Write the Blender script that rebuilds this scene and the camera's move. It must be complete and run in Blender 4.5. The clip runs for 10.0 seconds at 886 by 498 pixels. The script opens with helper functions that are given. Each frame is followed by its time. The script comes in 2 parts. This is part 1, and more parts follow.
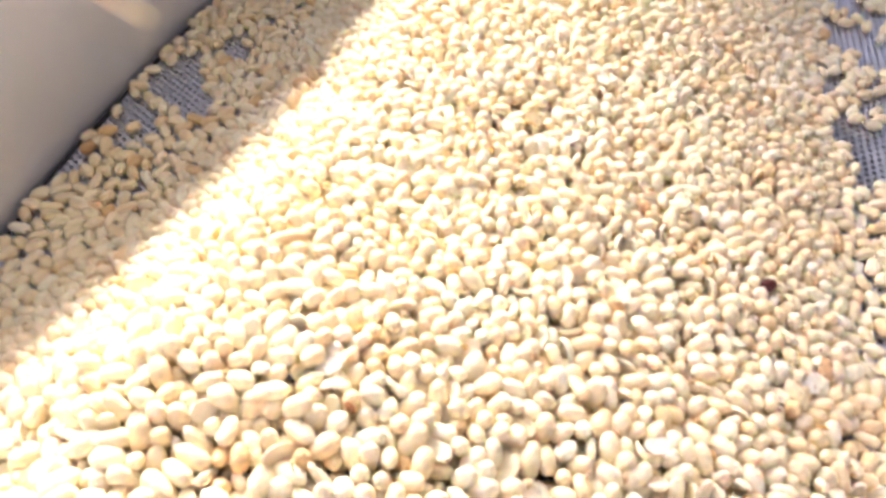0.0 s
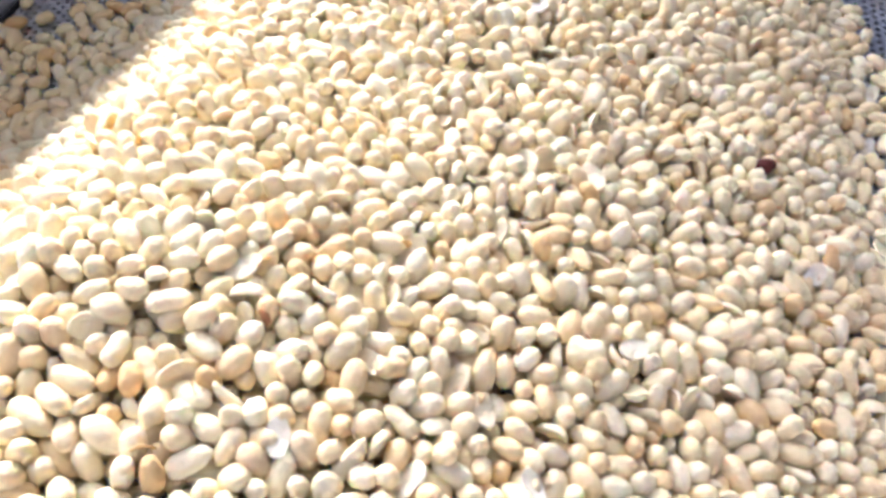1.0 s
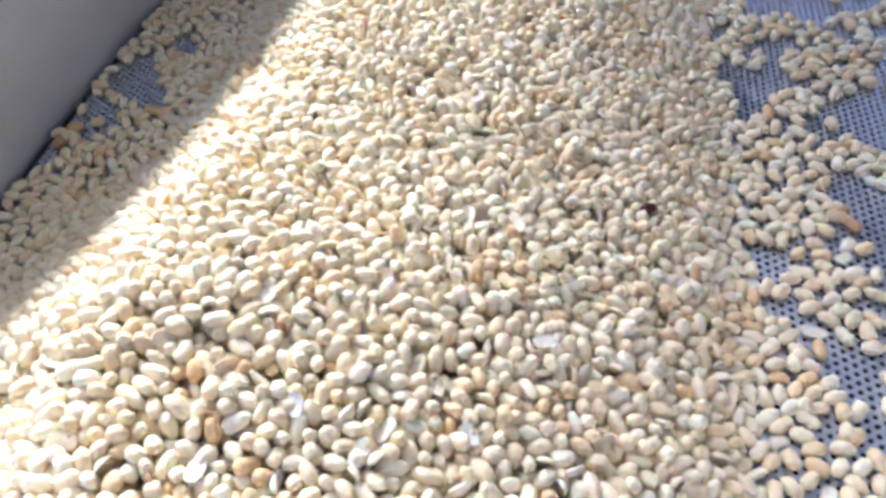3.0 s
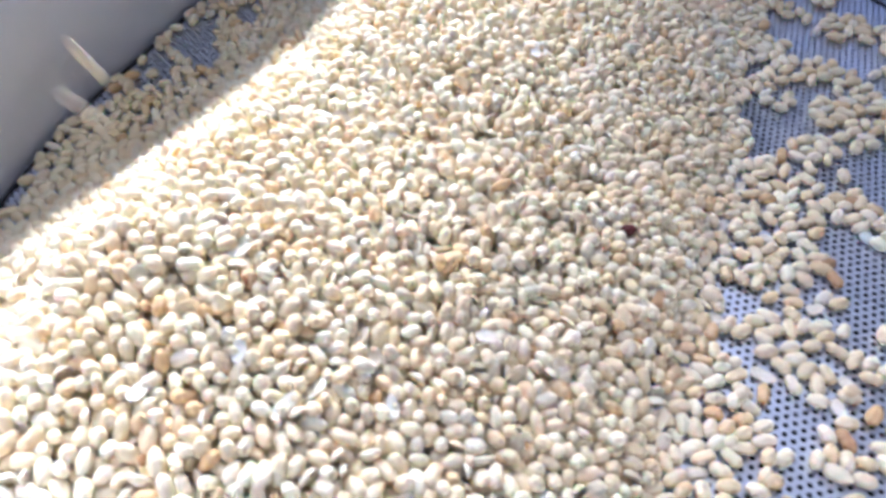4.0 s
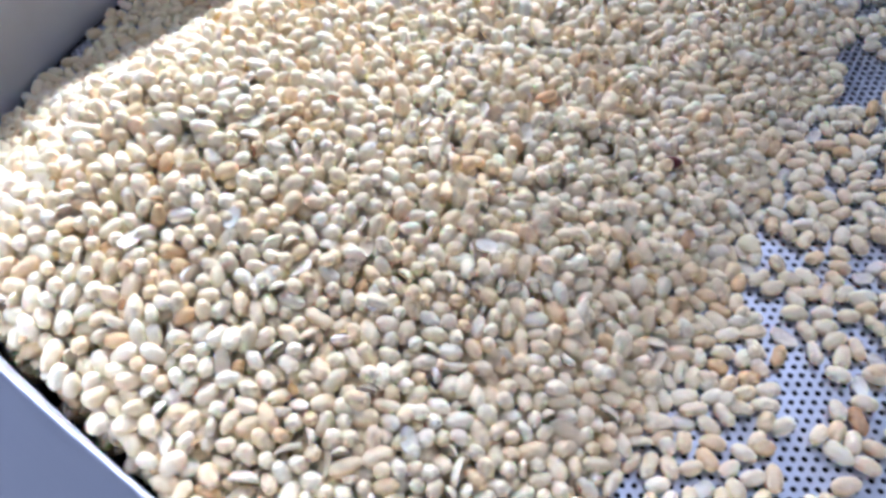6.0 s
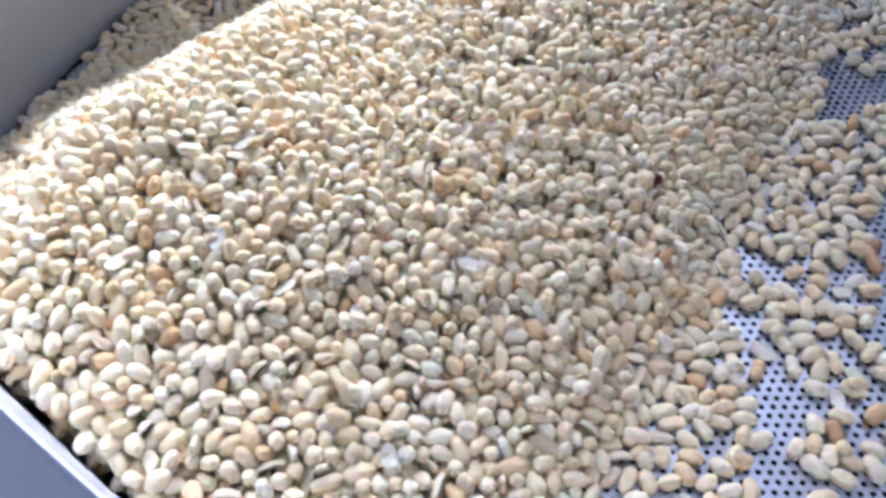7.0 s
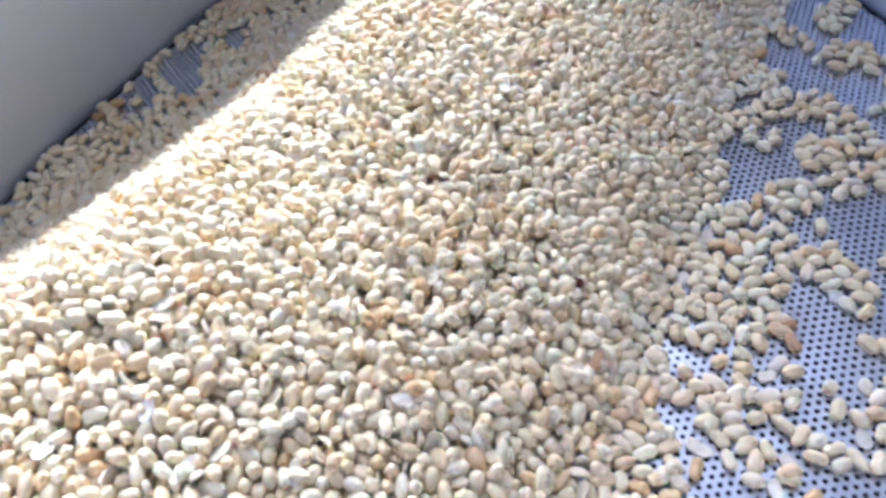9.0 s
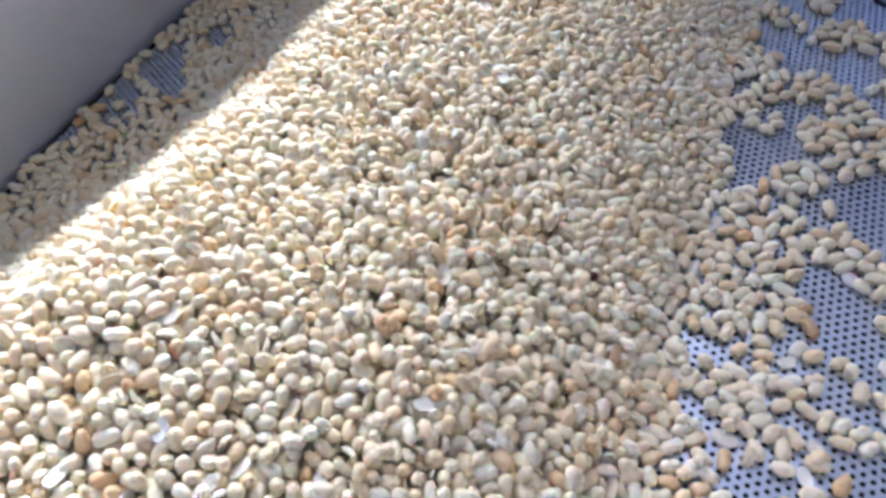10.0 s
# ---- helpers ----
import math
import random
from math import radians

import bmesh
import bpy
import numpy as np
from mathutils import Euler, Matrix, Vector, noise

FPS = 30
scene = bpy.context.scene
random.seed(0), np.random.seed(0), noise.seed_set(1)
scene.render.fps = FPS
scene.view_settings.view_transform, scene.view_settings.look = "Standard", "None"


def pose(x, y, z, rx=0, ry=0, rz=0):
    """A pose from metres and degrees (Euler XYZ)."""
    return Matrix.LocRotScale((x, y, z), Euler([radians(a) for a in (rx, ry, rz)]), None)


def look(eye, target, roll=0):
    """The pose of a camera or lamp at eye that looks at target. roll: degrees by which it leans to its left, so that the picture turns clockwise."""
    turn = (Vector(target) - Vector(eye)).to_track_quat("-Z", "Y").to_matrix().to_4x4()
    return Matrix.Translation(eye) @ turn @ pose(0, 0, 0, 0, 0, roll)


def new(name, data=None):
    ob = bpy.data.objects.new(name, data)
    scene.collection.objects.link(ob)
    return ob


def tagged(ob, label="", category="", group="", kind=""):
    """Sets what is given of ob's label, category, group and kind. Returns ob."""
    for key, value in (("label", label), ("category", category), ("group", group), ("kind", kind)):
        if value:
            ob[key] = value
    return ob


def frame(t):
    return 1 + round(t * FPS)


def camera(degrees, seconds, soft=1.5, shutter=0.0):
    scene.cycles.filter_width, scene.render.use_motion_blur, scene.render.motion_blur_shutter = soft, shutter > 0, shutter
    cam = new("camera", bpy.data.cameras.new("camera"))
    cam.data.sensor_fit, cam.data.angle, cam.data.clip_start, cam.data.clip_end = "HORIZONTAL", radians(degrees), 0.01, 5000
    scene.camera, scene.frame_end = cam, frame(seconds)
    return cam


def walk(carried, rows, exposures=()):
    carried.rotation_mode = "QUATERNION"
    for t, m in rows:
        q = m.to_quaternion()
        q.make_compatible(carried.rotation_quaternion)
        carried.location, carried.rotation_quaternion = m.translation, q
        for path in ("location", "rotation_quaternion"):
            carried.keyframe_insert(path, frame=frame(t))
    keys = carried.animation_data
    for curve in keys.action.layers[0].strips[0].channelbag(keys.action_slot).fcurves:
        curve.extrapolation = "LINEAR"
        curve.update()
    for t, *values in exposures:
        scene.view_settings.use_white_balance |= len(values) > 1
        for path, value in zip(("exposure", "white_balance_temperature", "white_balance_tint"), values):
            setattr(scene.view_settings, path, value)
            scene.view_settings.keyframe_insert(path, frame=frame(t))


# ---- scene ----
from mathutils import kdtree

cam = camera(60.2, 10.0, soft=3.4, shutter=0.3)
PATH = [
    (0, (0.13, 0.076, 0.271), (-0.022, 1.394, -1.225), -0.6),
    (0.5, (0.137, 0.091, 0.241), (0.026, 1.299, -1.349), -0.8),
    (1, (0.146, 0.095, 0.231), (0.008, 1.258, -1.39), -2.7),
    (1.5, (0.153, 0.094, 0.23), (0.01, 1.251, -1.395), -3.2),
    (2, (0.161, 0.08, 0.242), (0.014, 1.277, -1.353), -4.1),
    (2.5, (0.169, 0.049, 0.275), (0.049, 1.324, -1.262), -4.9),
    (2.7, (0.168, 0.038, 0.286), (0.043, 1.325, -1.24), -5.1),
    (3.8, (0.199, 0.025, 0.312), (-0.087, 1.29, -1.211), -3.5),
    (4, (0.222, 0.023, 0.31), (-0.133, 1.267, -1.215), -3.3),
    (4.5, (0.265, 0.016, 0.297), (-0.242, 1.156, -1.266), -3.4),
    (5, (0.265, 0.024, 0.286), (-0.294, 1.04, -1.343), -4.6),
    (5.5, (0.259, 0.031, 0.287), (-0.306, 1.042, -1.344), -4.7),
    (7, (0.273, 0.04, 0.297), (-0.331, 1.061, -1.313), -6.6),
    (7.5, (0.272, 0.041, 0.295), (-0.322, 1.045, -1.33), -6.4),
    (8, (0.271, 0.041, 0.297), (-0.336, 1.034, -1.33), -7.2),
    (8.5, (0.281, 0.05, 0.314), (-0.324, 1.119, -1.265), -8.1),
    (9, (0.277, 0.07, 0.322), (-0.248, 1.228, -1.222), -8.5),
    (9.5, (0.263, 0.082, 0.319), (-0.187, 1.236, -1.251), -8.2),
    (10, (0.256, 0.073, 0.319), (-0.193, 1.233, -1.247), -8.3),
]
EXPOSURES = [(0.0, 2.32, 6250, 20), (0.5, 2.1, 5900, 17), (1.0, 1.87, 5550, 14), (1.5, 1.57, 5400, 12), (2.0, 1.45, 5280, 11), (2.5, 1.48, 5120, 12), (4.0, 1.82, 4900, 15), (5.0, 1.62, 4750, 15), (7.0, 1.38, 4820, 15), (8.3, 1.38, 4800, 15), (9.0, 1.74, 4790, 14), (9.5, 1.7, 4800, 15), (9.8, 1.6, 4820, 15), (10.0, 1.41, 4840, 15)]
walk(cam, [(t, look(eye, target, roll)) for t, eye, target, roll in PATH], EXPOSURES)

# ---- light ----
SUN_FROM = Vector((-0.33, 0.945, 0.0)).normalized()   # towards the sun, in plan
SUN_UP = 30.0                                       # its height in degrees
world = bpy.data.worlds.new("world")
scene.world = world
world.use_nodes = True
wn, wl = world.node_tree.nodes, world.node_tree.links
sky = wn.new("ShaderNodeTexSky")
sky.sky_type, sky.sun_disc = "NISHITA", False
sky.sun_elevation, sky.sun_rotation = radians(SUN_UP), math.atan2(SUN_FROM.x, SUN_FROM.y)
sky.air_density, sky.dust_density, sky.ozone_density = 0.2, 6.0, 0.4
wl.new(sky.outputs[0], wn["Background"].inputs[0])
wn["Background"].inputs[1].default_value = 0.135
sun_lamp = bpy.data.lights.new("sun", "SUN")
sun_lamp.energy, sun_lamp.angle, sun_lamp.color = 2.7, radians(11.0), (1.0, 0.95, 0.86)
sun = new("sun", sun_lamp)
to_sun = Vector((SUN_FROM.x, SUN_FROM.y, math.tan(radians(SUN_UP)))).normalized()
sun.matrix_world = look(to_sun * 3, (0, 0, 0))


# ---- materials ----
def material(name, rough=0.5, metal=0.0):
    m = bpy.data.materials.new(name)
    m.use_nodes = True
    n, l = m.node_tree.nodes, m.node_tree.links
    b = n["Principled BSDF"]
    b.inputs["Roughness"].default_value, b.inputs["Metallic"].default_value = rough, metal
    return m, n, l, b


def ramp(n, stops):
    r = n.new("ShaderNodeValToRGB")
    e = r.color_ramp.elements
    e[0].position, e[0].color = stops[0][0], (*stops[0][1], 1)
    e[1].position, e[1].color = stops[-1][0], (*stops[-1][1], 1)
    for at, c in stops[1:-1]:
        e.new(at).color = (*c, 1)
    return r


def mixed(n, l, kind, fac, a, b):
    m = n.new("ShaderNodeMix")
    m.data_type, m.blend_type = "RGBA", kind
    for socket, v in ((m.inputs[0], fac), (m.inputs[6], a), (m.inputs[7], b)):
        if hasattr(v, "links"):
            l.new(v, socket)
        else:
            socket.default_value = v if isinstance(v, float) else (*v, 1)
    return m.outputs[2]


def noise_tex(n, l, scale, detail=3.0, stretch=None):
    t = n.new("ShaderNodeTexNoise")
    t.inputs["Scale"].default_value, t.inputs["Detail"].default_value = scale, detail
    c = n.new("ShaderNodeTexCoord")
    if stretch:
        m = n.new("ShaderNodeMapping")
        m.inputs["Scale"].default_value = stretch
        l.new(c.outputs["Object"], m.inputs[0])
        l.new(m.outputs[0], t.inputs["Vector"])
    else:
        l.new(c.outputs["Object"], t.inputs["Vector"])
    return t


def bump(n, l, b, height, strength, distance):
    k = n.new("ShaderNodeBump")
    k.inputs["Strength"].default_value, k.inputs["Distance"].default_value = strength, distance
    l.new(height, k.inputs["Height"])
    l.new(k.outputs[0], b.inputs["Normal"])


NUT_COLOURS = [(0.0, (0.94, 0.85, 0.62)), (0.2, (0.91, 0.79, 0.53)), (0.42, (0.89, 0.75, 0.48)), (0.58, (0.95, 0.88, 0.67)), (0.72, (0.92, 0.80, 0.54)), (0.86, (0.88, 0.72, 0.44)), (0.95, (0.85, 0.67, 0.39)), (0.985, (0.77, 0.54, 0.27)), (1.0, (0.95, 0.89, 0.71))]


def nut_material(name, single, colours=NUT_COLOURS, rough=0.58):
    """Blanched kernels: each its own tone, faint mottling and fine wrinkles."""
    m, n, l, b = material(name, rough)
    if single:
        value = n.new("ShaderNodeObjectInfo").outputs["Random"]
    else:
        value = n.new("ShaderNodeNewGeometry").outputs["Random Per Island"]
    tone = ramp(n, colours)
    l.new(value, tone.inputs[0])
    patch = noise_tex(n, l, 160.0, 3.0)
    tint = ramp(n, [(0.35, (0.96, 0.92, 0.86)), (0.65, (1.0, 1.0, 1.0))])
    l.new(patch.outputs[0], tint.inputs[0])
    l.new(mixed(n, l, "MULTIPLY", 0.8, tone.outputs[0], tint.outputs[0]), b.inputs["Base Color"])
    b.inputs["Subsurface Weight"].default_value = 0.22
    b.inputs["Subsurface Radius"].default_value = (1.0, 0.55, 0.22)
    b.inputs["Subsurface Scale"].default_value = 0.003
    b.inputs["Specular IOR Level"].default_value = 0.16
    fine = noise_tex(n, l, 900.0, 4.0)
    dents = noise_tex(n, l, 330.0, 2.0)
    both = n.new("ShaderNodeMath")
    both.operation = "MULTIPLY_ADD"
    l.new(fine.outputs[0], both.inputs[0])
    both.inputs[1].default_value = 0.35
    l.new(dents.outputs[0], both.inputs[2])
    bump(n, l, b, both.outputs[0], 0.8, 0.0011)
    return m


NUTS = nut_material("blanched_kernels", False)
NUT = nut_material("blanched_kernel", True)
SPLITS = nut_material("split_kernels", False, [(0.0, (0.93, 0.84, 0.63)), (0.5, (0.90, 0.78, 0.55)), (1.0, (0.94, 0.87, 0.69))])
INNER = nut_material("split_face", True, [(0.0, (0.93, 0.88, 0.76)), (0.5, (0.90, 0.82, 0.66)), (1.0, (0.94, 0.91, 0.82))])
ROASTED = nut_material("browned_kernel", True, [(0.0, (0.58, 0.37, 0.19)), (0.5, (0.62, 0.42, 0.23)), (1.0, (0.52, 0.31, 0.15))])
SKINNED = nut_material("red_skin", True, [(0.0, (0.09, 0.022, 0.02)), (0.5, (0.14, 0.035, 0.03)), (1.0, (0.07, 0.02, 0.022))], 0.4)
FLAKE = nut_material("skin_flake", False, [(0.0, (0.66, 0.42, 0.20)), (0.5, (0.72, 0.50, 0.28)), (0.85, (0.80, 0.62, 0.42)), (1.0, (0.42, 0.18, 0.09))], 0.6)


def steel(name, colour, rough, grain):
    m, n, l, b = material(name, rough, 1.0)
    big = noise_tex(n, l, 9.0, 4.0)
    tint = ramp(n, [(0.3, tuple(0.86 * c for c in colour)), (0.7, colour)])
    l.new(big.outputs[0], tint.inputs[0])
    l.new(tint.outputs[0], b.inputs["Base Color"])
    brushed = noise_tex(n, l, 60.0, 4.0, grain)
    r = n.new("ShaderNodeMapRange")
    r.inputs["To Min"].default_value, r.inputs["To Max"].default_value = rough - 0.08, rough + 0.12
    l.new(brushed.outputs[0], r.inputs[0])
    l.new(r.outputs[0], b.inputs["Roughness"])
    bump(n, l, b, brushed.outputs[0], 0.12, 0.0004)
    return m


STEEL = steel("perforated_steel", (0.74, 0.78, 0.88), 0.33, (1, 1, 1))


def dusty(m):
    """A thin film of meal and oil in patches."""
    n, l = m.node_tree.nodes, m.node_tree.links
    b = n["Principled BSDF"]
    spots = noise_tex(n, l, 34.0, 5.0)
    r = ramp(n, [(0.42, (0.0, 0.0, 0.0)), (0.72, (0.70, 0.70, 0.70))])
    l.new(spots.outputs[0], r.inputs[0])
    inv = n.new("ShaderNodeMath")
    inv.operation = "SUBTRACT"
    inv.inputs[0].default_value = 1.0
    l.new(r.outputs[0], inv.inputs[1])
    l.new(inv.outputs[0], b.inputs["Metallic"])
    old = b.inputs["Base Color"].links[0].from_socket
    l.new(mixed(n, l, "MIX", r.outputs[0], old, (0.42, 0.42, 0.43)), b.inputs["Base Color"])


dusty(STEEL)
WALL_STEEL = steel("brushed_wall_steel", (0.70, 0.73, 0.81), 0.42, (1, 1, 14))
WALL_STEEL.node_tree.nodes["Principled BSDF"].inputs["Metallic"].default_value = 0.35
# near-black that stands in for shade below the floor and round its edge
PAINTED_SHADE, dn, dl, db = material("painted_shade", 0.7)
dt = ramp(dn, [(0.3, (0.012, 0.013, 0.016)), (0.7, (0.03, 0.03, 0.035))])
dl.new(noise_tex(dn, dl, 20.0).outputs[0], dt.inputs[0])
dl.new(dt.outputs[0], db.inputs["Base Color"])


def plaster(name, a, b2, scale):
    m, n, l, b = material(name, 0.85)
    t = ramp(n, [(0.3, a), (0.7, b2)])
    x = noise_tex(n, l, scale, 6.0)
    l.new(x.outputs[0], t.inputs[0])
    l.new(t.outputs[0], b.inputs["Base Color"])
    bump(n, l, b, x.outputs[0], 0.2, 0.003)
    return m


CONCRETE = plaster("concrete_floor", (0.08, 0.078, 0.075), (0.13, 0.125, 0.12), 4.0)
WALL_PAINT = plaster("grey_wall_paint", (0.07, 0.07, 0.072), (0.11, 0.11, 0.11), 2.5)


# ---- mesh helpers ----
def mesh_from(name, verts, faces, materials, smooth=False):
    """A mesh object from arrays; faces is an array of triangles or quads."""
    verts, faces = np.asarray(verts, np.float32), np.asarray(faces, np.int32)
    me = bpy.data.meshes.new(name)
    k = faces.shape[1]
    me.vertices.add(len(verts)), me.loops.add(faces.size), me.polygons.add(len(faces))
    me.vertices.foreach_set("co", verts.ravel())
    me.loops.foreach_set("vertex_index", faces.ravel())
    me.polygons.foreach_set("loop_start", np.arange(0, faces.size, k, dtype=np.int32))
    me.polygons.foreach_set("use_smooth", np.full(len(faces), smooth))
    for m in materials:
        me.materials.append(m)
    me.update(calc_edges=True)
    me.validate()
    return me


def part(name, bm, mat, parent, label=""):
    me = bpy.data.meshes.new(name)
    bm.to_mesh(me)
    bm.free()
    me.materials.append(mat)
    ob = new(name, me)
    ob.parent = parent
    return tagged(ob, label)


# ---- the bin: a shallow steel tray with a rounded outline ----
CORNERS = [(0.38, 0.075), (0.30, 0.047), (0.235, 0.042), (0.16, 0.055), (0.084, 0.070), (0.0, 0.092), (-0.058, 0.128), (-0.094, 0.187), (-0.108, 0.235),
           (-0.112, 0.290), (-0.108, 0.350), (-0.097, 0.415), (-0.080, 0.496), (-0.047, 0.580), (0.015, 0.650), (0.10, 0.690),
           (0.20, 0.690), (0.30, 0.650), (0.385, 0.580), (0.445, 0.490), (0.480, 0.380), (0.480, 0.270), (0.445, 0.155)]


def closed_curve(corners, steps):
    """A closed Catmull-Rom curve through the corners."""
    p, out = np.array(corners), []
    for i in range(len(p)):
        a, b, c, d = p[i - 1], p[i], p[(i + 1) % len(p)], p[(i + 2) % len(p)]
        for s in np.arange(steps) / steps:
            out.append(0.5 * (2 * b + (c - a) * s + (2 * a - 5 * b + 4 * c - d) * s**2 + (3 * b - a - 3 * c + d) * s**3))
    return np.array(out)


OUTLINE = closed_curve(CORNERS, 8)
along = np.roll(OUTLINE, -1, 0) - np.roll(OUTLINE, 1, 0)
OUTWARD = -np.stack([along[:, 1], -along[:, 0]], 1) / np.linalg.norm(along, axis=1)[:, None]
if np.mean(np.sum(OUTWARD * (OUTLINE - OUTLINE.mean(0)), 1)) < 0:
    OUTWARD = -OUTWARD


LOW = 0.10
side = np.interp(OUTLINE[:, 1], [0.30, 0.42], [0.03, 0.12])     # the tall part of the wall ends here, to the front and to the back
rise = np.clip((side - OUTLINE[:, 0]) / 0.10, 0, 1) * np.clip((0.76 - OUTLINE[:, 1]) / 0.10, 0, 1)
TALL = np.interp(OUTLINE[:, 1], [0.10, 0.36, 0.46, 0.58, 0.64, 0.70], [0.165, 0.165, 0.165, 0.158, 0.130, 0.11])
TOP = LOW + (TALL - LOW) * rise * rise * (3 - 2 * rise)


def ring(profile, top=None):
    """Sweeps a profile of (outward, z) pairs round the outline; z is taken from the wall's top where one is given and z is not under the floor."""
    n, k = len(OUTLINE), len(profile)
    verts = np.concatenate([np.column_stack([OUTLINE + OUTWARD * o, np.full(n, z) if top is None or z < -0.06 else top + z]) for o, z in profile])
    i = np.arange(n)
    j = (i + 1) % n
    faces = np.concatenate([np.column_stack([a * n + i, a * n + j, b * n + j, b * n + i]) for a, b in zip(range(k - 1), range(1, k))])
    return verts, faces


def inside(x, y, margin):
    """Which of the points lie in the outline, drawn in by a margin."""
    p = OUTLINE - OUTWARD * margin
    q = np.roll(p, -1, 0)
    hit = np.zeros(np.shape(x), bool)
    for (ax, ay), (bx, by) in zip(p, q):
        if ay != by:
            hit ^= ((ay > y) != (by > y)) & (x < (bx - ax) * (y - ay) / (by - ay) + ax)
    return hit


def build_bin():
    tray = tagged(new("cooling_bin"), "round stainless steel bin with a perforated floor and a low wall", "bin")
    bead = [(0.0014 + 0.0009 * math.cos(a), -0.0009 + 0.0009 * math.sin(a)) for a in np.linspace(math.pi, 0.5, 8)]
    wall = [(0.0, -0.07), (0.0, -0.02), (0.0, -0.008), (0.0003, -0.003)] + bead[1:] + [(0.0026, -0.0020), (0.0031, -0.0035), (0.0050, -0.0068), (0.034, -0.052), (0.035, -0.055), (0.035, -0.0595), (0.033, -0.0595), (0.0325, -0.055), (0.0040, -0.010), (0.0018, -0.012), (0.0018, -0.07), (0.0, -0.07)]
    v, f = ring(wall, TOP)
    ob = new("bin_wall", mesh_from("bin_wall", v, f, [WALL_STEEL], True))
    ob.parent = tray
    tagged(ob, "smooth grey stainless steel wall with a rolled rim")
    # dark strip: shade of the gap at the wall's foot, put in as colour
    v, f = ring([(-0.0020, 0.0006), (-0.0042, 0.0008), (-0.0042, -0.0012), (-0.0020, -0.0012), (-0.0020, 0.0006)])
    ob = new("floor_edge_shade", mesh_from("floor_edge_shade", v, f, [PAINTED_SHADE]))
    ob.parent = tray
    n = len(OUTLINE)
    # near-black sheet that paints the shade seen through the holes
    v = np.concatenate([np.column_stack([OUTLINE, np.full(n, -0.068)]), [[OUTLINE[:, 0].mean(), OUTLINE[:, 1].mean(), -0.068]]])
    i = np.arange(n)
    ob = new("hole_shade_sheet", mesh_from("hole_shade_sheet", v, np.column_stack([i, (i + 1) % n, np.full(n, n)]), [PAINTED_SHADE]))
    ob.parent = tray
    # the perforated floor: hexagonal cells, each with a round hole
    pitch, hole, turn = 0.0045, 0.00122, radians(-7)
    us, vs = np.meshgrid(np.arange(-160, 300), np.arange(-50, 320))
    gx, gy = vs * pitch * 0.8660254, (us + 0.5 * (vs % 2)) * pitch
    cx, cy = (gx * math.cos(turn) - gy * math.sin(turn)).ravel(), (gx * math.sin(turn) + gy * math.cos(turn)).ravel()
    keep = inside(cx, cy, 0.0048)
    cx, cy = cx[keep], cy[keep]
    near = (cx > 0.25) & (cx < 0.42) & (cy < 0.46)
    for sides, pick in ((12, near), (6, ~near)):
        a = np.arange(sides) * 2 * math.pi / sides + turn
        hexr = pitch / 2 / np.cos((a - turn) % (math.pi / 3) - math.pi / 6)
        outer = np.column_stack([np.cos(a) * hexr, np.sin(a) * hexr, np.zeros(sides)])
        inner = np.column_stack([np.cos(a) * hole, np.sin(a) * hole, np.zeros(sides)])
        lip = inner - (0, 0, 0.001)
        cell = np.concatenate([outer, inner, lip])
        s = np.arange(sides)
        t = (s + 1) % sides
        quads = np.concatenate([np.column_stack([s, t, t + sides, s + sides]), np.column_stack([s + sides, t + sides, t + 2 * sides, s + 2 * sides])])
        base = np.column_stack([cx[pick], cy[pick], np.zeros(pick.sum())])
        v = (base[:, None, :] + cell[None]).reshape(-1, 3)
        f = (np.arange(len(base))[:, None, None] * len(cell) + quads[None]).reshape(-1, 4)
        ob = new("perforated_floor", mesh_from("perforated_floor", v, f, [STEEL]))
        ob.parent = tray
        tagged(ob, "blue-grey steel sheet with rows of small round holes", kind="stuff")
    for x, y in ((0.0, 0.22), (0.36, 0.16), (0.04, 0.54), (0.36, 0.50)):
        bm = bmesh.new()
        bmesh.ops.create_cone(bm, cap_ends=True, segments=16, radius1=0.018, radius2=0.018, depth=0.782, matrix=Matrix.Translation((x, y, -0.459)))
        part("leg", bm, WALL_STEEL, tray)


build_bin()


def slab(name, lo, hi, mat, label):
    bm = bmesh.new()
    bmesh.ops.create_cube(bm, size=1, matrix=Matrix.Translation((Vector(lo) + Vector(hi)) / 2) @ Matrix.Diagonal((*(Vector(hi) - Vector(lo)), 1)))
    me = bpy.data.meshes.new(name)
    bm.to_mesh(me)
    bm.free()
    me.materials.append(mat)
    return tagged(new(name, me), label, kind="structure")


slab("floor", (-40, -40, -0.95), (40, 40, -0.85), CONCRETE, "grey concrete floor under the bin")
bm = bmesh.new()                                    # added unseen sun blocker; its free end slopes away from the bin
edge = [(0.70, -0.85), (0.70, 0.80), (-0.42, 0.80), (0.355, 0.0), (0.355, -0.85)]
face = bm.faces.new([bm.verts.new((x, 0.95, z)) for x, z in edge])
for v in bmesh.ops.extrude_face_region(bm, geom=[face])["geom"]:
    if isinstance(v, bmesh.types.BMVert):
        v.co.y = 1.10
bmesh.ops.recalc_face_normals(bm, faces=bm.faces)
tagged(part("sun_blocker_back", bm, WALL_PAINT, None), "added unseen grey sun blocker behind the bin with a sloping end", kind="structure")
# unseen, added close and tall to keep sky light off the right side
slab("sky_blocker_right", (0.56, -3.05, -0.85), (0.70, 0.95, 3.2), WALL_PAINT, "added unseen grey wall beside the bin that blocks sky light")
slab("wall_front", (-6, -3.2, -0.85), (6, -3.05, 0.4), WALL_PAINT, "plain grey wall across from the bin")


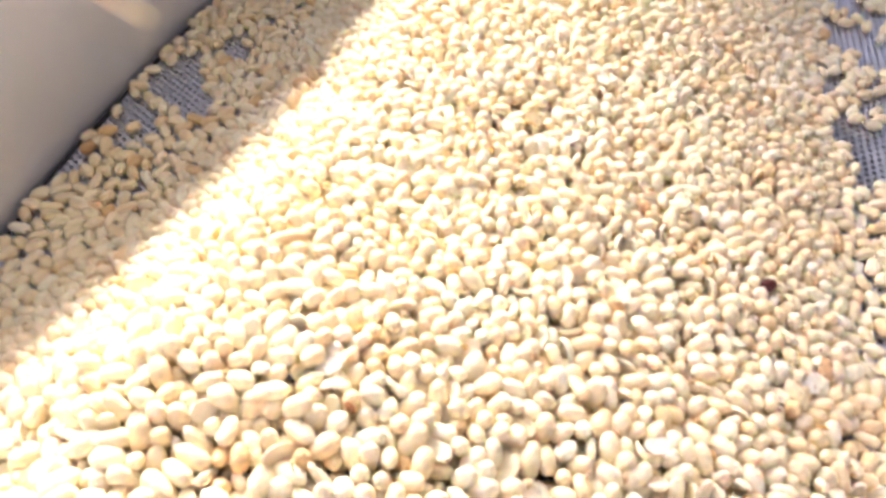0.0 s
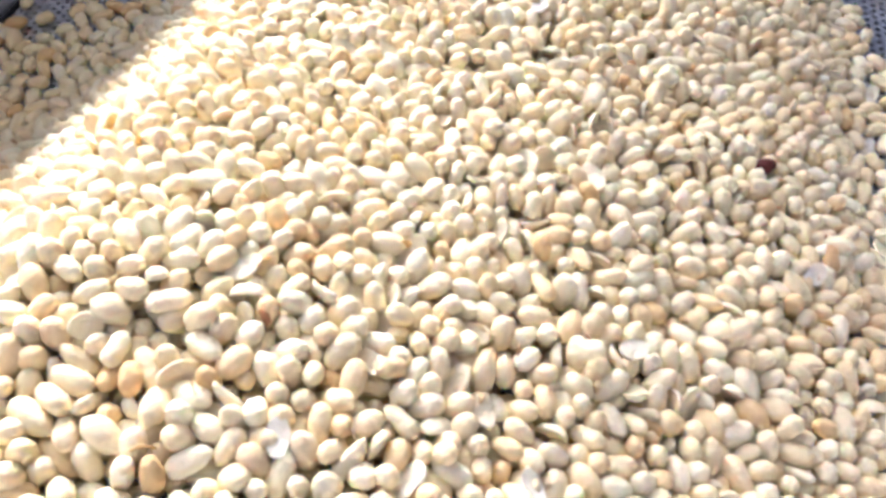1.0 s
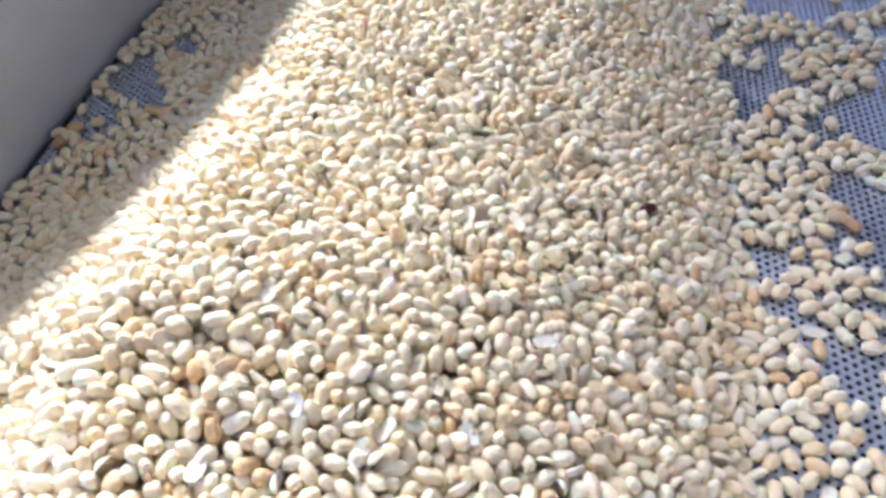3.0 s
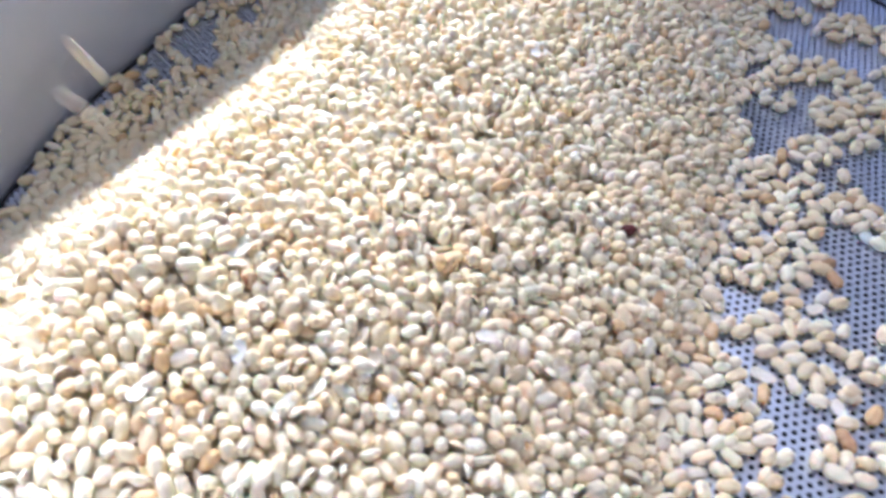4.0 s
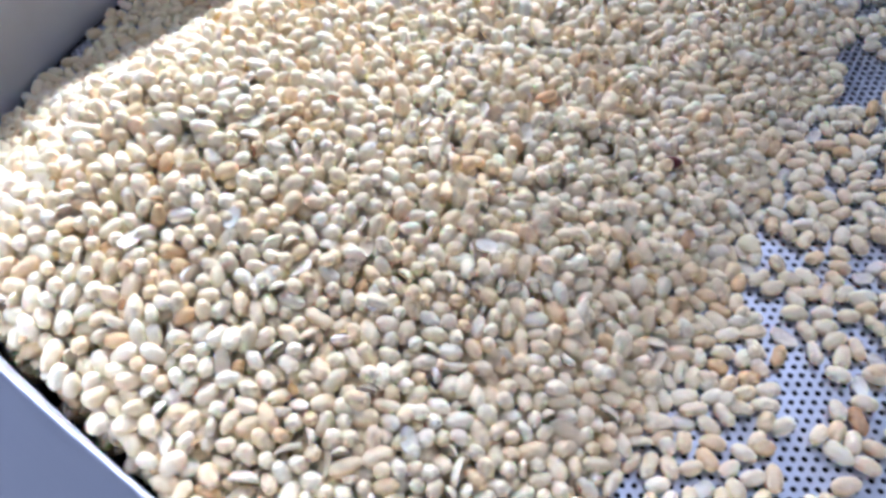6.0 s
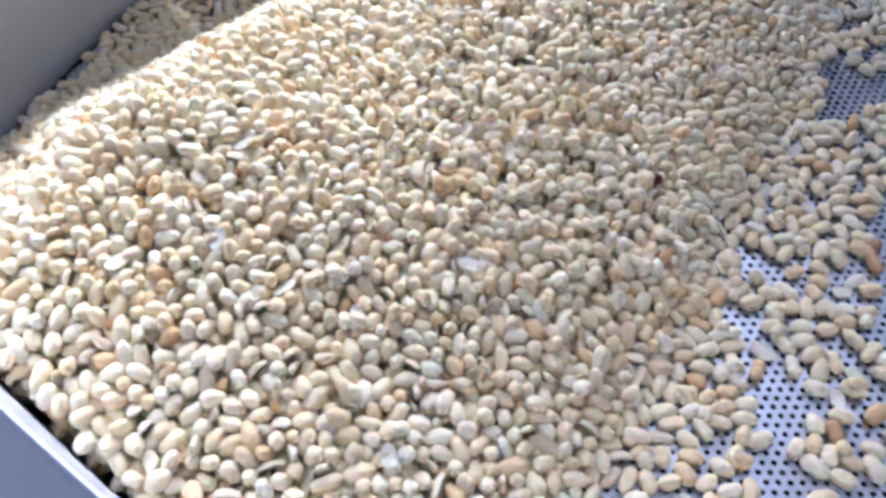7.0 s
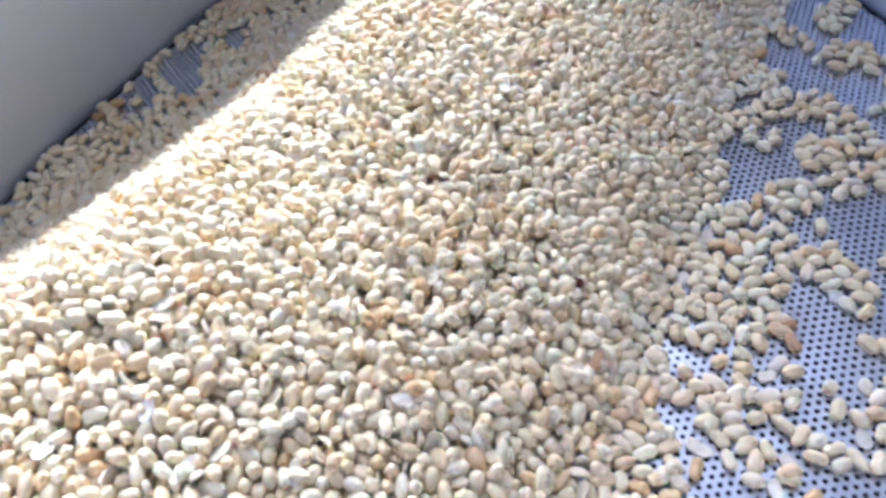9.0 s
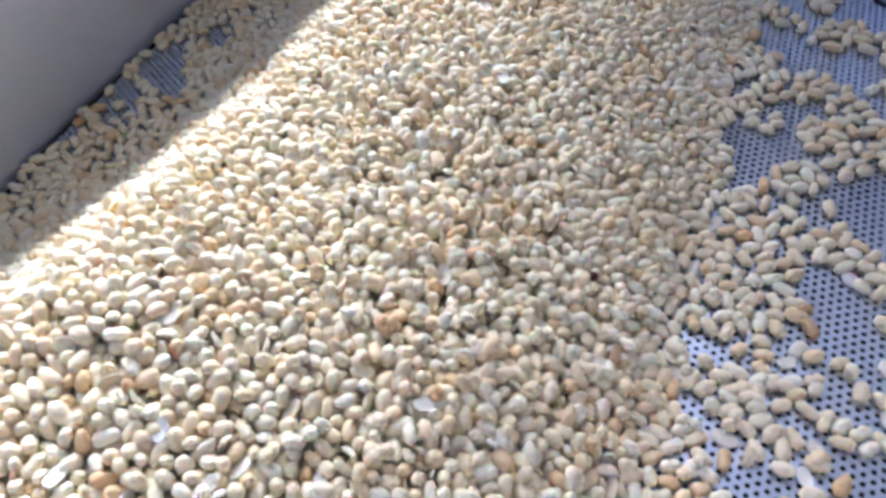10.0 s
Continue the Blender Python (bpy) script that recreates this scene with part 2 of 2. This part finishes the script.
# ---- peanuts ----
def kernel(segments, rings, seed):
    """A blanched kernel about 10 mm long: two lobes pressed together, one end drawn to a small tip, a seam round it."""
    r = random.Random(seed)
    length, width, depth = r.uniform(0.0042, 0.0060), r.uniform(0.0032, 0.0038), r.uniform(0.0028, 0.0034)
    egg, waist, bend, tip = r.uniform(-0.16, 0.16), r.choice((0, 0.04, 0.10, 0.18)), r.uniform(-0.1, 0.1), r.uniform(0.0, 0.16)
    verts = [(-length, 0, 0)]
    for i in range(1, rings):
        a = math.pi * i / rings
        x = -math.cos(a)
        q = math.sin(a) ** 0.86 * (1 + egg * x) * (1 - waist * math.exp(-(x / 0.35) ** 2))
        for j in range(segments):
            b = 2 * math.pi * j / segments
            seam = 1 - 0.10 * math.exp(-(math.sin(b) / 0.22) ** 2)
            seam *= 1 + 0.10 * noise.noise((1.6 * x + seed * 3.7, 1.3 * math.cos(b), 1.3 * math.sin(b)))
            verts.append((length * x, width * q * math.cos(b) * seam + bend * width * (1 - x * x), depth * q * math.sin(b) * seam))
    verts.append((length * (1 + tip), 0, 0))
    faces, last = [], len(verts) - 1
    for j in range(segments):
        k = (j + 1) % segments
        faces.append((0, 1 + k, 1 + j))
        for i in range(rings - 2):
            a, b = 1 + i * segments, 1 + (i + 1) * segments
            faces += [(a + j, a + k, b + k), (a + j, b + k, b + j)]
        a = 1 + (rings - 2) * segments
        faces.append((a + j, a + k, last))
    return np.array(verts), np.array(faces)


def half_kernel(segments, rings, seed):
    """One lobe of a split kernel: round outside, with a flat, slightly hollow inner face."""
    v, f = kernel(segments, rings, seed)
    hollow = v[:, 2] < 0
    v[hollow, 2] = 0.0005 * (1 - (v[hollow, 0] / 0.004) ** 2)
    v[:, 2] -= 0.0008
    return v, f


# the heap: crest line, crest height and feet along y
HY = [0.03, 0.12, 0.20, 0.26, 0.30, 0.36, 0.42, 0.50, 0.70, 0.90]
CREST = [0.03, 0.018, 0.018, 0.030, 0.040, 0.053, 0.065, 0.080, 0.12, 0.15]
HIGH = [0.050, 0.066, 0.074, 0.064, 0.056, 0.050, 0.047, 0.043, 0.034, 0.02]
SKIRT = [-0.10, -0.112, -0.112, -0.085, -0.075, -0.040, -0.018, 0.0, 0.02, 0.06]
RIGHT = [0.264, 0.274, 0.280, 0.288, 0.294, 0.304, 0.308, 0.322, 0.35, 0.33]


def heap(x, y):
    """The heap's height above the bin's floor: a long gentle slope on one side of the crest, a steeper one and a thin skirt on the other."""
    c, h, a, b = (np.interp(y, HY, k) for k in (CREST, HIGH, SKIRT, RIGHT))
    u = np.where(x > c, (x - c) / (b - c), (c - x) / (1.6 * h))
    u = np.clip(np.sqrt(u * u + 0.002), 0, 1.2)
    z = h * np.clip(1 - u, 0, 1) ** np.where(x > c, 0.85, 1.0)
    skirt = 0.0040 * np.sqrt(np.clip((x - a) / 0.03, 0, 1)) * (x < c)
    return np.maximum(z, skirt) + 0.002 * np.sin(41 * x + 23 * y) * np.clip(1 - u, 0, 1)


def scatter(x0, x1, y0, y1, gap, rng, want=None, tries=60000):
    """Points at least gap apart, those kept for which want(x, y) is over a random number."""
    cells, out = {}, []
    xs, ys, rs = rng.uniform(x0, x1, tries), rng.uniform(y0, y1, tries), rng.uniform(0, 1, tries)
    ok = inside(xs, ys, 0.007)
    if want is not None:
        ok &= want(xs, ys) > rs
    for x, y in zip(xs[ok], ys[ok]):
        i, j = int(x // gap), int(y // gap)
        if all((x - px) ** 2 + (y - py) ** 2 >= gap * gap for a in (-1, 0, 1) for b in (-1, 0, 1) for px, py in cells.get((i + a, j + b), ())):
            cells.setdefault((i, j), []).append((x, y))
            out.append((x, y))
    return np.array(out)


def turns(yaw, pitch, roll):
    """Rotation matrices for arrays of angles."""
    def about(c, s, k):
        m = np.zeros((len(c), 3, 3))
        m[:, k, k] = 1
        i, j = (k + 1) % 3, (k + 2) % 3
        m[:, i, i], m[:, j, j], m[:, i, j], m[:, j, i] = c, c, -s, s
        return m
    return about(np.cos(yaw), np.sin(yaw), 2) @ about(np.cos(pitch), np.sin(pitch), 1) @ about(np.cos(roll), np.sin(roll), 0)


def lay_on(points, lift, rng, wild):
    """Places and turns of kernels lying on the heap's slope."""
    x, y = points[:, 0], points[:, 1]
    e = 0.004
    gx, gy = (heap(x + e, y) - heap(x - e, y)) / (2 * e), (heap(x, y + e) - heap(x, y - e)) / (2 * e)
    n = len(x)
    yaw = rng.uniform(0, 2 * np.pi, n)
    slope = gx * np.cos(yaw) + gy * np.sin(yaw)
    m = turns(yaw, -np.arctan(slope) + rng.normal(0, wild, n), rng.uniform(0, 2 * np.pi, n))
    return np.column_stack([x, y, np.maximum(heap(x, y) + lift, 0.0029) + rng.normal(0, 0.0007, n)]), m


def joined(name, shapes, places, mats, kinds, sizes, materials):
    """Many kernels in one mesh."""
    vs, fs, at = [], [], 0
    for k, (v, f) in enumerate(shapes):
        pick = kinds == k
        if pick.any():
            p = np.einsum("nij,vj->nvi", mats[pick], v) * sizes[pick][:, None, None] + places[pick][:, None, :]
            vs.append(p.reshape(-1, 3))
            fs.append((np.arange(pick.sum())[:, None, None] * len(v) + f[None]).reshape(-1, 3) + at)
            at += p.shape[0] * p.shape[1]
    return new(name, mesh_from(name, np.concatenate(vs), np.concatenate(fs), materials, True))


# ---- where the kernels lie ----
BARE = [(0.301, 0.272, 0.011, 0.013), (0.298, 0.240, 0.012, 0.013), (0.322, 0.212, 0.017, 0.014), (0.328, 0.178, 0.011, 0.018), (0.274, 0.181, 0.008, 0.006), (0.274, 0.159, 0.007, 0.009),
        (0.269, 0.141, 0.010, 0.007), (0.336, 0.248, 0.007, 0.009), (0.357, 0.297, 0.015, 0.042), (0.362, 0.262, 0.011, 0.022), (0.376, 0.372, 0.015, 0.024), (0.350, 0.362, 0.008, 0.024),
        (0.316, 0.398, 0.016, 0.015), (0.338, 0.410, 0.015, 0.013), (0.341, 0.445, 0.012, 0.013), (0.373, 0.491, 0.022, 0.017), (0.342, 0.508, 0.018, 0.016), (0.393, 0.552, 0.020, 0.020),
        (-0.080, 0.390, 0.018, 0.023), (-0.067, 0.428, 0.017, 0.023), (-0.100, 0.358, 0.013, 0.018), (-0.047, 0.408, 0.011, 0.015), (-0.040, 0.464, 0.014, 0.016), (-0.104, 0.272, 0.012, 0.022)]
CLUSTERS = [(0.306, 0.254, 0.007, 0.004), (0.325, 0.258, 0.015, 0.011), (0.331, 0.232, 0.012, 0.008), (0.321, 0.292, 0.011, 0.030), (0.342, 0.194, 0.010, 0.010), (0.364, 0.204, 0.007, 0.012),
            (0.366, 0.243, 0.005, 0.007), (0.359, 0.347, 0.011, 0.012), (0.338, 0.383, 0.009, 0.009), (0.357, 0.426, 0.012, 0.011), (0.349, 0.468, 0.012, 0.011), (0.381, 0.421, 0.010, 0.017),
            (0.367, 0.520, 0.018, 0.010), (0.302, 0.204, 0.008, 0.008), (-0.090, 0.375, 0.006, 0.008), (-0.074, 0.409, 0.006, 0.008)]


def within(x, y, spots, size=1.0):
    """Which points lie in one of the oval spots (centre and half-widths, turned by 14 degrees)."""
    hit, c, s = np.zeros(np.shape(x), bool), math.cos(radians(14)), math.sin(radians(14))
    for bx, by, rx, ry in spots:
        hit |= (((x - bx) * c + (y - by) * s) / rx) ** 2 + (((y - by) * c - (x - bx) * s) / ry) ** 2 < size
    return hit


def loose(x, y):
    """How thickly loose kernels lie beside the heap."""
    d = np.where(x > 0.15, np.clip(0.17 - (x - 0.38) / 0.4, 0.03, 0.17), 0.22) * (heap(x, y) <= 0.0035)
    d = np.where(within(x, y, BARE), 0.004, d)
    patchy = np.array([noise.noise((a * 42, b * 42, 3)) for a, b in zip(np.ravel(x), np.ravel(y))]).reshape(np.shape(x))
    d = d * np.where((x < 0.15) | (x < 0.347) & (y < 0.37), 1.0, np.clip(0.35 + 2.4 * patchy, 0, 1))
    return np.where(within(x, y, CLUSTERS), 0.35 * (heap(x, y) <= 0.0035), d)


GIRTH = 0.0030                      # a kernel's half thickness
SHAPES = list(range(12))
REACH = np.array([0.85 * (np.ptp(kernel(8, 6, s)[0][:, 0]) / 2 - GIRTH) for s in SHAPES])


def seeds(rng):
    """First places of all kernels: a layer some kernels deep under the heap's skin, and loose ones beside it."""
    n = 120000
    x, y = rng.uniform(-0.12, 0.37, n), rng.uniform(0.04, 0.76, n)
    h = heap(x, y)
    skirt = within(x, y, BARE) & (h < 0.012) & ~within(x, y, CLUSTERS)
    depth = np.where(inside(x, y, 0.035), np.minimum(h + GIRTH, 0.0165), h + GIRTH)
    odds = 0.67 * depth / 1.85e-7 * (0.49 * 0.72 / n)
    keep = inside(x, y, 0.0065) & (h > 0.0035) & ~skirt & (rng.uniform(0, 1, n) < odds)
    x, y, h, depth = x[keep], y[keep], h[keep], depth[keep]
    deep = np.column_stack([x, y, np.maximum(h - rng.uniform(0, 1, len(x)) * np.maximum(depth - 2 * GIRTH, 0), GIRTH)])
    beside = np.concatenate([scatter(0.2, 0.50, 0.03, 0.70, 0.0060, rng, loose, 60000), scatter(-0.13, 0.05, 0.06, 0.62, 0.0061, rng, loose, 45000)])
    beside = np.column_stack([beside, np.full(len(beside), GIRTH)])
    return np.concatenate([deep, beside]), len(deep)


def settle(places, axes, reach, rounds=70):
    """Pushes kernels apart until they touch but hardly cut into one another; each counts as two balls on its axis."""
    c, a = places.copy(), axes.copy()
    n = len(c)
    rim_side = ~inside(c[:, 0], c[:, 1], 0.035)
    for turn in range(rounds):
        if turn % 7 == 0:
            tree = kdtree.KDTree(n)
            for k, p in enumerate(c):
                tree.insert(p, k)
            tree.balance()
            pairs = np.array([(k, o) for k, p in enumerate(c) for _, o, _ in tree.find_range(p, 0.0113) if o > k])
            p, q = pairs[:, 0], pairs[:, 1]
        ends = (c - a * reach[:, None], c + a * reach[:, None])
        push = [np.zeros((n, 3)), np.zeros((n, 3))]
        for u in (0, 1):
            for v in (0, 1):
                gap = ends[u][p] - ends[v][q]
                d = np.sqrt((gap * gap).sum(1)) + 1e-9
                over = np.maximum(2 * GIRTH - d, 0)
                move = gap * (0.30 * over / d)[:, None]
                for w in range(3):
                    push[u][:, w] += np.bincount(p, move[:, w], n)
                    push[v][:, w] -= np.bincount(q, move[:, w], n)
        ends = [e + np.clip(f, -0.001, 0.001) for e, f in zip(ends, push)]
        c = (ends[0] + ends[1]) / 2
        a = ends[1] - ends[0]
        a /= np.linalg.norm(a, axis=1)[:, None]
        h = heap(c[:, 0], c[:, 1])
        top = np.maximum(h + 0.0006, GIRTH + 0.0002)
        c[:, 2] = np.where(c[:, 2] > top, c[:, 2] + 0.5 * (top - c[:, 2]), c[:, 2])
        c[:, 2] = np.maximum(c[:, 2], np.maximum(GIRTH + np.abs(a[:, 2]) * reach * 0.9, np.where(rim_side, 0.0, h - 0.0175)))
        low = h < 0.006
        a[low, 2] *= 0.7
    a /= np.linalg.norm(a, axis=1)[:, None]
    return c, a


def upright(a, roll):
    """Turns whose x axis is a, rolled about it."""
    side = np.cross(np.array([0.0, 0.0, 1.0]), a)
    side /= np.linalg.norm(side, axis=1)[:, None] + 1e-9
    up = np.cross(a, side)
    c, s = np.cos(roll)[:, None], np.sin(roll)[:, None]
    return np.stack([a, side * c + up * s, up * c - side * s], 2)


def build_nuts():
    rng = np.random.default_rng(5)
    places, deep = seeds(rng)
    n = len(places)
    axes = rng.normal(0, 1, (n, 3)) * (1, 1, 0.22)
    axes[deep:, 2] *= 0.1
    axes /= np.linalg.norm(axes, axis=1)[:, None]
    shape = rng.integers(0, len(SHAPES), n)
    places, axes = settle(places, axes, REACH[shape])
    fine_at = inside(places[:, 0], places[:, 1], 0.0035)
    places, axes, shape, loose_one = places[fine_at], axes[fine_at], shape[fine_at], (np.arange(n) >= deep)[fine_at]
    n = len(places)
    mats = upright(axes, rng.uniform(0, 2 * np.pi, n))
    sizes = rng.normal(1.04, 0.07, n).clip(0.78, 1.15)
    split = rng.uniform(0, 1, n) < 0.16
    seen = places[:, 2] > heap(places[:, 0], places[:, 1]) - 0.0058
    far = places[:, 1] > 0.36
    # the heap: the kernels of its near slope singly, the rest together
    top = np.flatnonzero(seen & ~split & ~loose_one & (places[:, 2] > heap(places[:, 0], places[:, 1]) - 0.002))
    top = top[np.argsort(np.hypot(places[top, 0] - 0.20, places[top, 1] - 0.17))][:300]
    single = np.zeros(n, bool)
    single[top] = True
    thing = tagged(new("peanut_heap"), "long heap of cream blanched peanuts on the perforated floor", "peanuts", kind="stuff")
    for name, seg, ring_count, pick in (("heap_nuts", 12, 9, seen & ~far & ~split), ("far_heap_nuts", 9, 7, seen & far & ~split), ("buried_nuts", 6, 5, ~seen), ("split_nuts", 11, 8, seen & split)):
        shapes = [kernel(seg, ring_count, k) for k in SHAPES] + [half_kernel(seg, ring_count, k) for k in SHAPES]
        pick = pick & ~loose_one & ~single
        ob = joined(name, shapes, places[pick], mats[pick], (shape + len(SHAPES) * split)[pick], sizes[pick], [SPLITS if name == "split_nuts" else NUTS])
        ob.parent = thing
        tagged(ob, kind="stuff")
    near_nuts = [mesh_from("peanut", *kernel(12, 9, k), [NUT], True) for k in SHAPES]
    for k in top:
        ob = new("peanut", near_nuts[shape[k]])
        ob.parent = thing
        ob.matrix_world = Matrix.Translation(places[k].tolist()) @ Matrix(mats[k].tolist()).to_4x4() @ Matrix.Scale(float(sizes[k]), 4)
    flakes(thing, rng)
    # loose kernels: those by the heap's foot singly, those further off together
    whole = [mesh_from("peanut", *kernel(20, 14, k), [NUT], True) for k in SHAPES]
    halves = [mesh_from("peanut_half", *half_kernel(18, 12, k), [INNER], True) for k in SHAPES]
    brown = [mesh_from("browned_peanut", *kernel(20, 14, k), [ROASTED], True) for k in SHAPES]
    which = np.flatnonzero(loose_one)
    order = which[np.argsort(np.hypot(places[which, 0] - 0.2, places[which, 1] - 0.25))]
    for k in order[:300]:
        x, y, z = places[k]
        r = rng.uniform()
        m = Matrix.Translation((x, y, z)) @ Matrix(mats[k].tolist()).to_4x4()
        if r < 0.08:
            ob = tagged(new("peanut_half", halves[shape[k]]), "pale split half of a blanched peanut", "peanut", "loose peanuts")
            m = pose(x, y, 0.0015, 180 * int(rng.integers(2)), rng.normal(0, 5), rng.uniform(0, 360))
        elif r > 0.995:
            ob = tagged(new("browned_peanut", brown[shape[k]]), "browned tan peanut kernel", "peanut", "loose peanuts")
        else:
            ob = tagged(new("peanut", whole[shape[k]]), "cream blanched peanut lying on the perforated floor", "peanut", "loose peanuts")
        ob.matrix_world = m
    rest = order[300:]
    ob = joined("scattered_peanuts", [kernel(10, 8, k) for k in SHAPES], places[rest], mats[rest], shape[rest], sizes[rest], [NUTS])
    tagged(ob, "loose cream blanched peanuts strewn over the perforated floor", "peanuts", kind="stuff")
    # kernels that stand out from the rest
    skinned = mesh_from("skinned_peanut", *kernel(20, 14, 4), [SKINNED], True)
    for x, y, yaw in ((0.243, 0.293, 20), (0.304, 0.133, 70)):
        ob = tagged(new("skinned_peanut", skinned), "peanut still in its dark red skin", "peanut")
        ob.matrix_world = pose(x, y, max(float(heap(x, y)) + 0.0034, 0.0029), 30, 4, yaw)
    for x, y, yaw in ((0.120, 0.147, 70), (0.158, 0.160, 110), (0.253, 0.247, 60), (0.194, 0.118, 130), (0.067, 0.136, 80), (0.096, 0.162, 100), (0.187, 0.204, 20), (0.176, 0.415, 95), (0.159, 0.359, 60)):
        ob = tagged(new("peanut_half", halves[int(rng.integers(12))]), "pale split peanut half lying face up on the heap", "peanut")
        e = 0.006
        tilt = -math.degrees(math.atan(float(heap(x + e, y) - heap(x - e, y)) / (2 * e)))
        ob.matrix_world = pose(x, y, float(heap(x, y)) + 0.0034, 0, tilt, 0) @ pose(0, 0, 0, 180 + rng.normal(0, 9), rng.normal(0, 9), yaw)
    for x, y, yaw in ((-0.093, 0.366, 60), (0.016, 0.408, 10), (0.261, 0.256, 80), (0.343, 0.302, 40), (0.346, 0.294, 120), (0.360, 0.350, 15)):
        ob = tagged(new("browned_peanut", brown[0]), "browned tan peanut kernel", "peanut")
        ob.matrix_world = pose(x, y, max(float(heap(x, y)) + 0.003, 0.0029), 30, 0, yaw)


def flakes(thing, rng):
    """Flakes of papery skin between the kernels."""
    spots = scatter(-0.10, 0.32, 0.06, 0.66, 0.009, rng, lambda x, y: 0.6 * (heap(x, y) > 0.003), 1300)
    flake = np.array([(-0.0028, -0.0012, 0.0), (0.0, -0.0019, 0.0006), (0.0027, -0.0008, 0.0), (0.0030, 0.0011, -0.0002), (0.0002, 0.0017, 0.0007), (-0.0025, 0.0013, 0.0001)])
    shell = np.concatenate([flake, flake - (0, 0, 0.00025)])
    tri = np.array([(0, 1, 5), (1, 4, 5), (1, 2, 4), (2, 3, 4), (6, 11, 7), (7, 11, 10), (7, 10, 8), (8, 10, 9)] + [t for a in range(6) for t in ((a, a + 6, (a + 1) % 6), ((a + 1) % 6, a + 6, (a + 1) % 6 + 6))])
    at, m = lay_on(spots, 0.0022, rng, 0.7)
    k = len(spots)
    ob = joined("skin_flakes", [(shell, tri)], at, m, np.zeros(k, int), rng.uniform(0.5, 1.1, k), [FLAKE])
    ob.parent = thing
    tagged(ob, "brown papery flakes of peanut skin", kind="stuff")


build_nuts()


# ---- the feed: a sloping trough over the bin's wall, from which kernels fly on to the heap ----
MOUTH, BACK, HALF_WIDTH = Vector((-0.165, 0.27, 0.24)), Vector((-0.60, 0.27, 0.425)), 0.085


def build_chute():
    chute = tagged(new("feed_chute"), "plain sloping steel trough that feeds peanuts over the wall", "chute")
    a, b = MOUTH, BACK
    for name, y0, y1, up in (("trough_floor", -HALF_WIDTH, HALF_WIDTH, 0.0), ("trough_side", -HALF_WIDTH - 0.002, -HALF_WIDTH, 0.045), ("trough_side", HALF_WIDTH, HALF_WIDTH + 0.002, 0.045)):
        bm = bmesh.new()
        vs = [bm.verts.new((p.x, p.y + y, p.z + z)) for p in (a, b) for y in (y0, y1) for z in (-0.002, up)]
        bmesh.ops.convex_hull(bm, input=vs)
        part(name, bm, WALL_STEEL, chute)
    for y in (-0.05, 0.05):
        bm = bmesh.new()
        bmesh.ops.create_cone(bm, cap_ends=True, segments=12, radius1=0.012, radius2=0.012, depth=1.25, matrix=Matrix.Translation((-0.55, 0.27 + y, -0.225)))
        part("post", bm, WALL_STEEL, chute)


build_chute()


def flight(rng, n):
    """Rows for a kernel: waiting in the trough, sliding, flying in an arc, landing, rolling down the heap, at rest."""
    leave = round((n * 0.038 - 0.25 + rng.uniform(-0.03, 0.03)) * FPS) / FPS
    run = (BACK - MOUTH).normalized()
    slot = MOUTH + run * (0.03 + 0.40 * ((n * 0.618) % 1)) + Vector((0, rng.uniform(-0.078, 0.078), 0.0034))
    spin = [rng.uniform(0, 360) for k in range(3)]
    rate = [rng.uniform(-700, 700) for k in range(3)]
    start = Vector((MOUTH.x, slot.y, MOUTH.z + 0.004))
    speed = Vector((rng.uniform(1.2, 2.0), rng.uniform(-0.25, 0.2), rng.uniform(-0.7, -0.25)))
    rows, now, t, spun = [], start.copy(), leave, 0.0
    if leave > 0.2:
        rows += [(0.0, slot, 0.0), (leave - 0.2, slot, 0.0)]
    rows.append((leave, start.copy(), 0.0))
    step = 1 / FPS
    while True:
        t, spun = t + step, spun + step
        now = now + speed * step + Vector((0, 0, -4.905 * step * step))
        speed.z -= 9.81 * step
        floor_z = float(heap(now.x, now.y)) + 0.0034
        if now.z < floor_z or spun > 0.4:
            now.z = floor_z
            rows.append((t, now.copy(), spun))
            break
        rows.append((t, now.copy(), spun))
    # one hop, then rolling
    way = Vector((rng.uniform(0.25, 0.6), rng.uniform(-0.3, 0.3), 0))
    e = 0.004
    way -= Vector((float(heap(now.x + e, now.y) - heap(now.x - e, now.y)), float(heap(now.x, now.y + e) - heap(now.x, now.y - e)), 0)) / (2 * e) * 0.5
    for k in range(1, 13):
        t, spun = t + step, spun + step * (1 - k / 13)
        now += way * step * (1 - k / 13)
        hop = max(0.0, 0.010 * (1 - ((k - 2) / 2) ** 2)) if k < 4 else 0.0
        now.z = max(float(heap(now.x, now.y)), 0.0) + 0.0034 + hop
        rows.append((t, now.copy(), spun))
    rows.append((max(10.0, t + 0.1), now.copy(), spun))
    rows = [(a, pose(*p, *(s0 + r * b for s0, r in zip(spin, rate)))) for a, p, b in rows]
    early = [r for r in rows if r[0] <= 0]
    return ([(0.0, early[-1][1])] if early else []) + [r for r in rows if 0 < r[0] <= 10.0] if rows[-1][0] > 10.0 or early else rows


def motions():
    rng = random.Random(8)
    shapes = [mesh_from("falling_peanut", *kernel(16, 11, s), [NUT], True) for s in range(6)]
    for n in range(265):
        ob = tagged(new("falling_peanut", shapes[n % 6]), "cream blanched peanut tumbling from the chute on to the heap", "peanut", "falling peanuts")
        rows = flight(rng, n)
        if rows[-1][0] < 10.0:
            rows.append((10.0, rows[-1][1]))
        walk(ob, rows)


motions()
